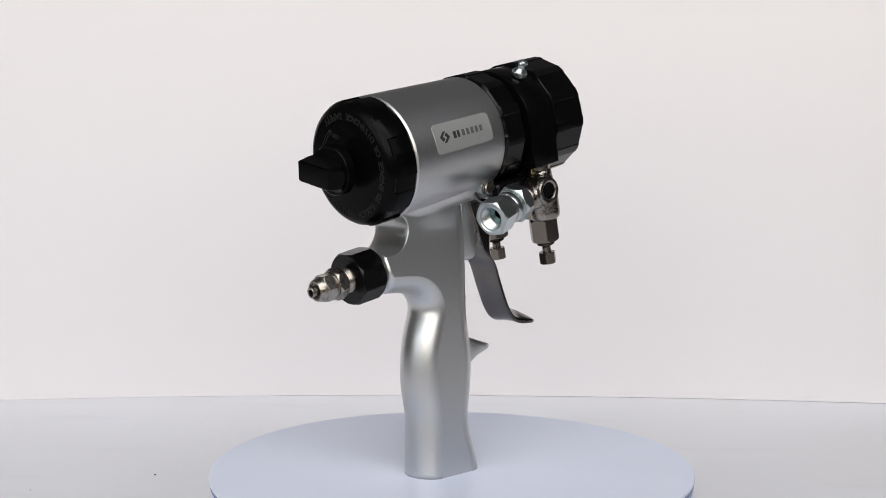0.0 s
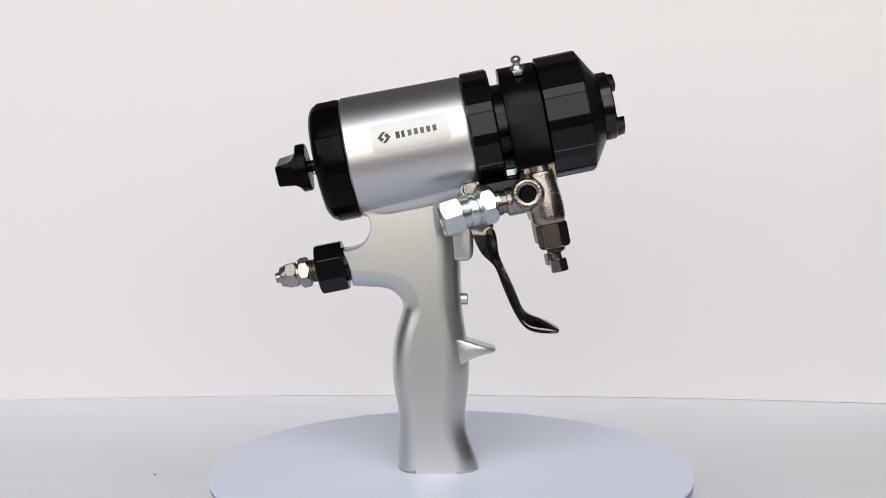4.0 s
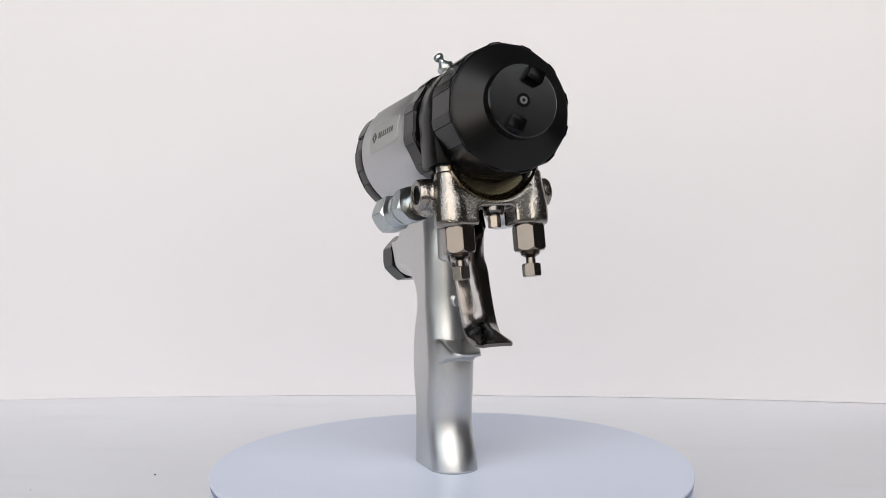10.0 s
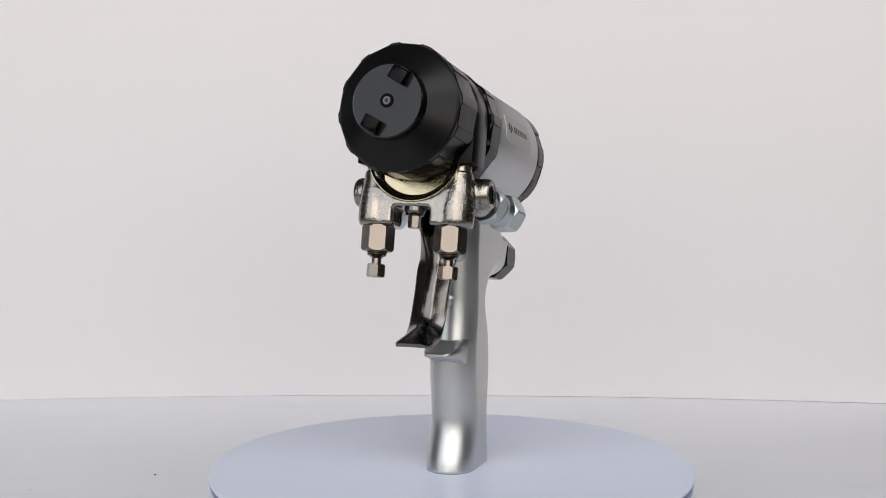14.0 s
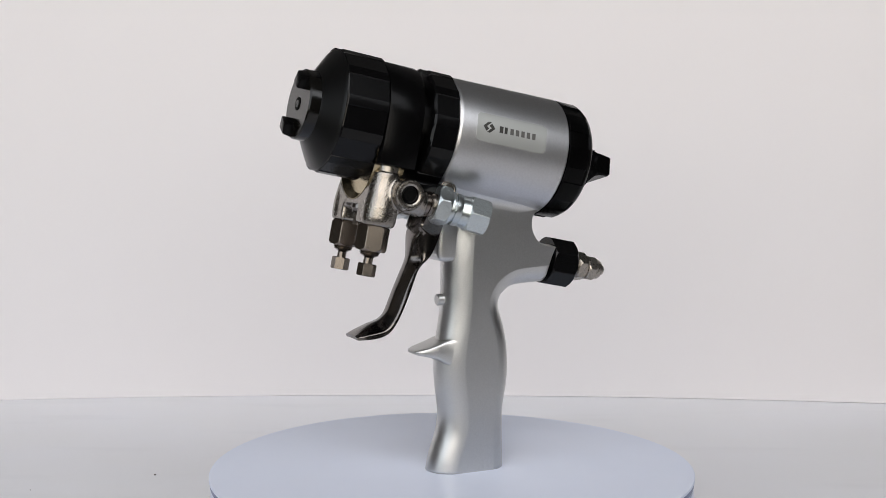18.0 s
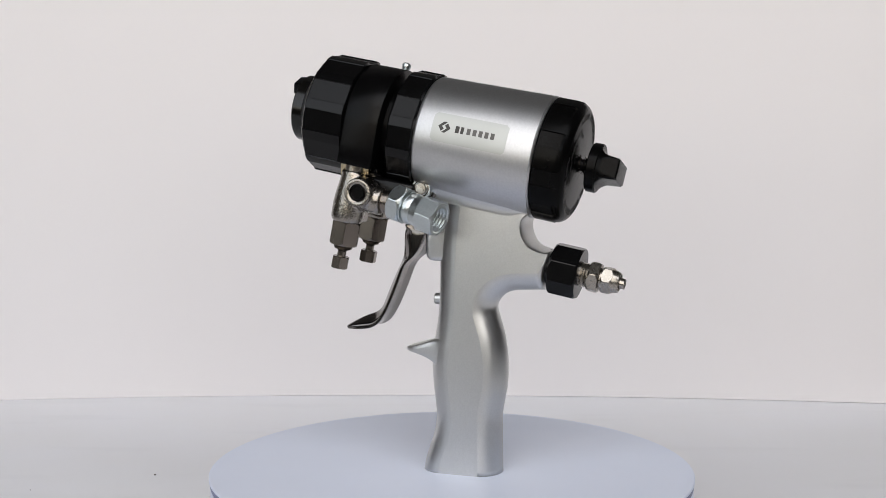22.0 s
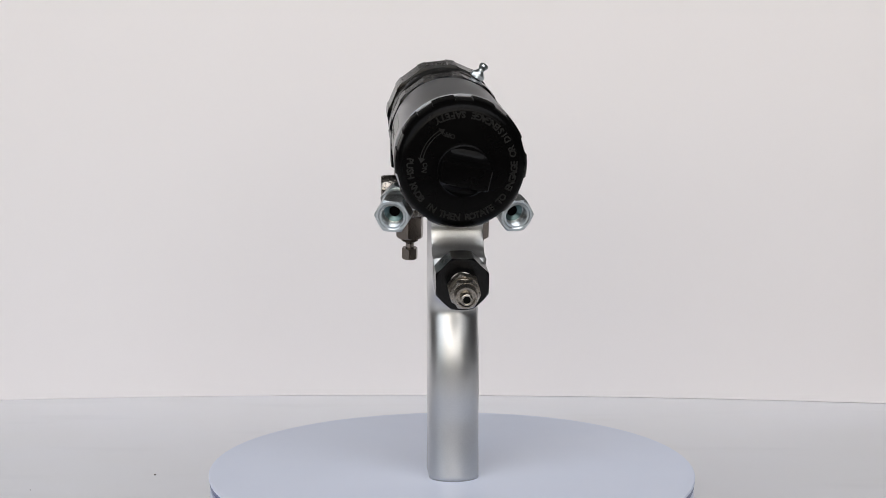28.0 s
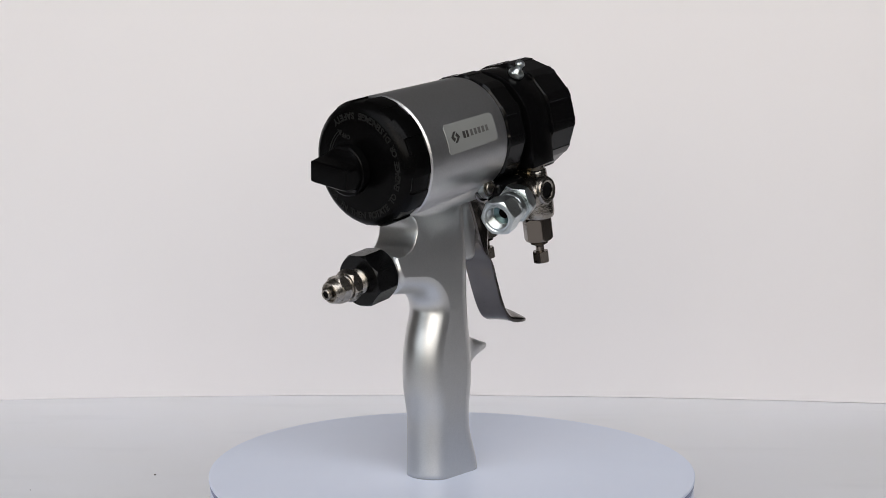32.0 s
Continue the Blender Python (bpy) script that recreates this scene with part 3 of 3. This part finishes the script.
def fused(bm, voxel, rounds):
    """Fuses overlapping solids into one casting with soft inner corners."""
    bmesh.ops.recalc_face_normals(bm, faces=bm.faces)
    me = bpy.data.meshes.new("tmp")
    bm.to_mesh(me)
    bm.free()
    ob = bpy.data.objects.new("tmp", me)
    scene.collection.objects.link(ob)
    mod = ob.modifiers.new("fuse", "REMESH")
    mod.mode, mod.voxel_size = "VOXEL", voxel
    mod = ob.modifiers.new("soften", "SMOOTH")
    mod.factor, mod.iterations = 0.5, rounds
    got = bpy.data.meshes.new_from_object(ob.evaluated_get(bpy.context.evaluated_depsgraph_get()))
    bpy.data.objects.remove(ob)
    out = bmesh.new()
    out.from_mesh(got)
    bpy.data.meshes.remove(got)
    bpy.data.meshes.remove(me)
    return out


manifold = part("manifold", fused(cast, 0.55, 18), CAST, gun, "rough-cast plated manifold block", sharp=80)
for side in (1, -1):
    PORT = MAN @ Matrix.Translation((side * 22.5, -30.1, -34.2)) @ Matrix.Rotation(radians(90 * side), 4, "Z")
    port = part("side_port", rev([(10.2, 4.3), (10.2, 7.4), (11.4, 7.3), (12.2, 6.8), (12.35, 5.9), (12.2, 4.9), (11.8, 4.4), (10.2, 4.2)], PORT, 40), CAST, manifold, "round cast port rim")
    plug = part("plug", rev([(11.0, 4.4), (11.5, 4.2), (11.65, 3.8), (11.4, 3.1), (11.2, 3.0)], PORT, 30), KNOB, port, "dark socket plug")
    # flat dark face in place of the socket's shaded depth
    part("socket", rev([(10.8, 4.3), (11.28, 4.1), (11.28, 0)], PORT, 6), DARK, plug)
    TOP = MAN @ Matrix.Translation((side * 21.6, -38.7, -42)) @ UP
    part("ferrule", rev([(16.4, 0), (16.4, 5.1), (19.6, 5.1), (19.6, 0)], TOP, 36), NICKEL, manifold, "plain metal ferrule")
    part("hose_neck", rev([(10.0, 0), (10.0, 5.7), (14.6, 5.7), (14.9, 6.3), (16.6, 6.3), (16.9, 5.7), (19.6, 5.7), (19.6, 0)], MAN @ Matrix.Translation((side * 25.6 - 0.8, 0, -36.4)), 32), GUNMETAL, manifold, "brownish plated threaded neck")
    # swivel hose connection, leaning a little down to the rear
    SW = BAR @ Matrix.Translation((side * 26.6 - 1.8, -15.2, -35.5)) @ Matrix.Rotation(radians(6.0), 4, "X").inverted() @ Matrix.Rotation(radians(side * -11.0), 4, "Z")
    swivel = part("hose_swivel", rev([(2.0, 0), (2.0, 4.6), (-1.5, 4.6), (-1.5, 6.6), (-8.0, 6.6), (-8.2, 8.2), (-9.7, 8.3), (-9.9, 7.2), (-10.8, 7.2), (-11.0, 8.1), (-13.4, 8.1), (-14.2, 7.6), (-17.0, 8.0), (-18.4, 8.3), (-18.4, 0)], SW, 40), ZINC, gun, "zinc-plated swivel hose connection")
    part("lock_nut", hexa(-8.4, -1.2, 10.1, SW, phase=0.3), ZINC, swivel, sharp=2)
    part("swivel_nut", hexa(-28.6, -18.2, 9.6, SW, bore=6.7, depth=8.7, phase=0.5, chamfer=1.1), ZINC, swivel, sharp=2)
    part("bore_seat", rev([(-19.95, 5.7), (-21.4, 5.2), (-20.4, 2.9), (-19.9, 2.6), (-19.85, 0)], SW, 28), TEAL, swivel)
    # dark disc added for the shade deep in the bore
    part("bore_shade_disc", rev([(-20.35, 0), (-20.35, 2.7), (-20.0, 2.7), (-20.0, 0)], SW, 20), DARK, swivel)
    # cartridge nut and needle screw
    CT = MAN @ Matrix.Translation((side * 18.6, -39.3, -51.0)) @ Matrix.Rotation(radians(90), 4, "X")
    cart = part("cartridge_nut", hexa(0.3, 13.0, 8.1, CT, phase=0.35 + 0.5 * side), GUNMETAL, gun, "dark plated hexagon cartridge nut", sharp=2)
    part("screw", rev([(12.7, 5.0), (13.2, 5.3), (13.7, 4.6), (14.1, 5.0), (14.5, 4.4), (14.9, 4.7), (15.3, 4.0), (15.9, 2.7), (16.4, 2.3), (20.1, 2.3)], CT, 24), GUNMETAL, cart)
    part("screw_head", hexa(19.2, 25.4, 4.7, CT, phase=0.2 - 0.4 * side, chamfer=0.5), GUNMETAL, cart, sharp=2)

# machined recess in the manifold's front
REC = MAN @ Matrix.Translation((0, 0, -16.2))
part("machined_recess", rev([(43.2, 0), (43.2, 20.6), (46.45, 23.8), (46.45, 24.0), (31.0, 24.0), (31.0, 0)], REC, 72), TINTED_NICKEL, manifold, "smooth machined recess")

# plunger bolt between the manifold's legs
PL = MAN @ Matrix.Translation((0.3, -40.5, -42.0)) @ Matrix.Rotation(radians(90), 4, "X")
plunger = part("plunger_bolt", hexa(4.5, 10.5, 3.2, PL, phase=0.0), GUNMETAL, gun, "small bright plunger bolt", sharp=2)
part("flange", rev([(0, 0), (0, 5.2), (2.4, 5.2), (3.2, 4.6), (4.6, 4.4), (4.6, 0)], PL, 28), TRIGGER, plunger)

# black link arms to the trigger pivot, and the pivot screws
for side in (1, -1):
    part("link_arm", box(side * 17 - 4.5, side * 17 + 4.5, -30.5, -7.0, -37.0, -25.5, BAR, bevel=2.2, seg=3), BLACK, gun, "black link arm")
    BOSS = Matrix.Translation((side * 8.5, -9.9, 142.4)) @ Matrix.Rotation(radians(90 * side), 4, "Z")
    part("pivot_boss", rev([(0, 0), (0, 7.4), (4.6, 7.4), (5.2, 6.8), (5.2, 0)], BOSS, 40), TRIGGER, gun, "dark chrome trigger eye")
    PV = Matrix.Translation((side * 12.6, -9.9, 142.4)) @ Matrix.Rotation(radians(90 * side), 4, "Z")
    eye = part("pivot_nut", hexa(0.9, 4.6, 5.6, PV, phase=0.1, chamfer=0.8), ZINC, gun, "plated hexagon pivot nut", sharp=2)
    part("pivot_rim", rev([(4.4, 4.3), (4.8, 4.2), (4.95, 3.9), (4.8, 3.6), (4.4, 3.5)], PV, 36), GUNMETAL, eye, "thin dark washer rim")
    part("pivot_screw", rev([(3.2, 3.3), (5.6, 3.2), (6.1, 2.8), (6.2, 2.2), (5.9, 0)], PV, 32), NICKEL, eye, "bright metal pivot pin")

# trigger: a pressed channel, open to the rear
fpath = smooth_line([(-12.5, 139), (-19.5, 128), (-23.2, 118), (-24.4, 108.5), (-27.6, 101), (-31.4, 93), (-34.4, 86), (-37.0, 80), (-40.4, 76.8), (-46.0, 74.8), (-51.0, 72.3), (-55.5, 69.8)], 4)
bpath = smooth_line([(-3.5, 136), (-7.5, 127), (-11.0, 118), (-15.6, 108.5), (-21.9, 103), (-25.5, 94), (-28.8, 86), (-32.6, 78), (-37.0, 71.5), (-42.0, 68.7), (-48.3, 67.9), (-54.9, 67.9)], 4)
for path in (fpath, bpath):
    for _ in range(2):
        path[1:-1] = [(path[i - 1] + path[i] * 2 + path[i + 1]) / 4 for i in range(1, len(path) - 1)]
# half sections from the front's middle to the back's: (share of half the width, share of the depth)
CHEEK = ((0, .14), (.70, .14), (.74, .12), (.76, .06), (.82, 0), (.94, 0), (1, .08), (.91, .35), (.91, .70), (1, .97), (.93, 1), (.7, .99), (0, .98))
BROAD = ((0, 0), (.64, 0), (.73, .02), (.84, .10), (.93, .22), (.975, .31), (1, .42), (1, .60), (1, .80), (1, .97), (.93, 1), (.75, .93), (0, .88))
RIDGE = ((0, 0), (.26, .004), (.32, .045), (.58, .30), (.86, .56), (.95, .65), (1, .73), (1, .80), (1, .88), (1, .97), (.93, 1), (.75, .95), (0, .92))
LOWER = ((0, 0), (.27, .004), (.34, .045), (.60, .30), (.88, .56), (.96, .65), (1, .73), (1, .80), (1, .88), (1, .97), (.93, 1), (.75, .95), (0, .92))
STAGES = ((0.0, CHEEK), (0.140, CHEEK), (0.160, BROAD), (0.30, RIDGE), (0.62, LOWER), (0.78, LOWER), (1.0, BROAD))


def trigger_section(u):
    for (ua, a), (ub, b) in zip(STAGES, STAGES[1:]):
        if u <= ub:
            k = (u - ua) / (ub - ua)
            return [(x0 + (x1 - x0) * k, q0 + (q1 - q0) * k) for (x0, q0), (x1, q1) in zip(a, b)]
    return list(STAGES[-1][1])


bm = bmesh.new()
secs = []
nseg = len(fpath)
for i, (f, b) in enumerate(zip(fpath, bpath)):
    u = i / (nseg - 1)
    w = 9.9 if u < 0.25 else 9.9 - 0.7 * min(1, (u - 0.25) / 0.2)
    if u > 0.8:
        w += 0.1 * (u - 0.8) / 0.2
    d = b - f
    w *= (1.0, 0.98, 0.94, 0.84)[max(0, i - nseg + 4)]
    half = trigger_section(u)
    sec = []
    for x, q in [(-x, q) for x, q in reversed(half[1:])] + half:
        p = f + d * q
        sec.append((x * w, p.x, p.y))
    secs.append([bm.verts.new(c) for c in sec])
q = len(secs[0])
for a, b in zip(secs, secs[1:]):
    for k in range(q):
        bm.faces.new([a[k], a[(k + 1) % q], b[(k + 1) % q], b[k]])
bm.faces.new(secs[0])
bm.faces.new(secs[-1])
part("trigger", bm, TRIGGER, gun, "dark chrome pressed trigger", sharp=40)

# air inlet at the rear of the handle
AIR = BAR @ Matrix.Translation((0, 0, -53.2))
inlet = part("inlet_collar", rev([(-63.5, 0), (-63.5, 8.8), (-66.5, 8.8), (-66.5, 9.0)], AIR, 40), BLACK, gun, "black octagonal air inlet collar")
part("collar_nut", hexa(-80.8, -66.4, 13.4, AIR, sides=8, phase=math.pi / 8, chamfer=1.2), BLACK, inlet, sharp=2)
fit = part("hose_fitting", rev([(-80.5, 0), (-80.5, 6.2), (-81.4, 6.2), (-81.8, 5.7), (-82.4, 6.2), (-83.0, 5.7), (-83.6, 6.2), (-84.2, 5.7), (-84.9, 6.2), (-90.4, 6.2), (-91.0, 5.4), (-96.8, 5.6), (-97.4, 6.0), (-100.3, 5.2), (-100.8, 4.8), (-100.8, 4.1), (-99.2, 3.9), (-99.2, 2.8), (-103.2, 2.7), (-103.5, 2.3), (-103.3, 1.7), (-97.5, 1.6), (-97.5, 0)], AIR, 40), NICKEL, inlet, "nickel-plated hose fitting")
# the shade inside the tube, put in as a dark disc
part("tube_shade_disc", rev([(-103.0, 0), (-103.0, 1.75), (-102.0, 1.75), (-102.0, 0)], AIR, 20), DARK, fit)
part("fitting_nut", hexa(-90.6, -85.2, 8.1, AIR, phase=0.25), NICKEL, fit, sharp=2)
part("clamp_nut", hexa(-97.4, -91.9, 7.1, AIR, phase=0.55), NICKEL, fit, sharp=2)


def motions():
    rows_p, rows_g = [], []
    for k in range(129):
        t = k * 0.25
        spin = Matrix.Rotation(radians(-TURN * (t - 12.0)), 4, "Z")
        rows_p.append((t, spin))
        rows_g.append((t, spin @ pose(0.0003, -0.0001, 0.0036, 0, 0, 1.3)))
    walk(platter, rows_p)
    walk(gun, rows_g)


motions()
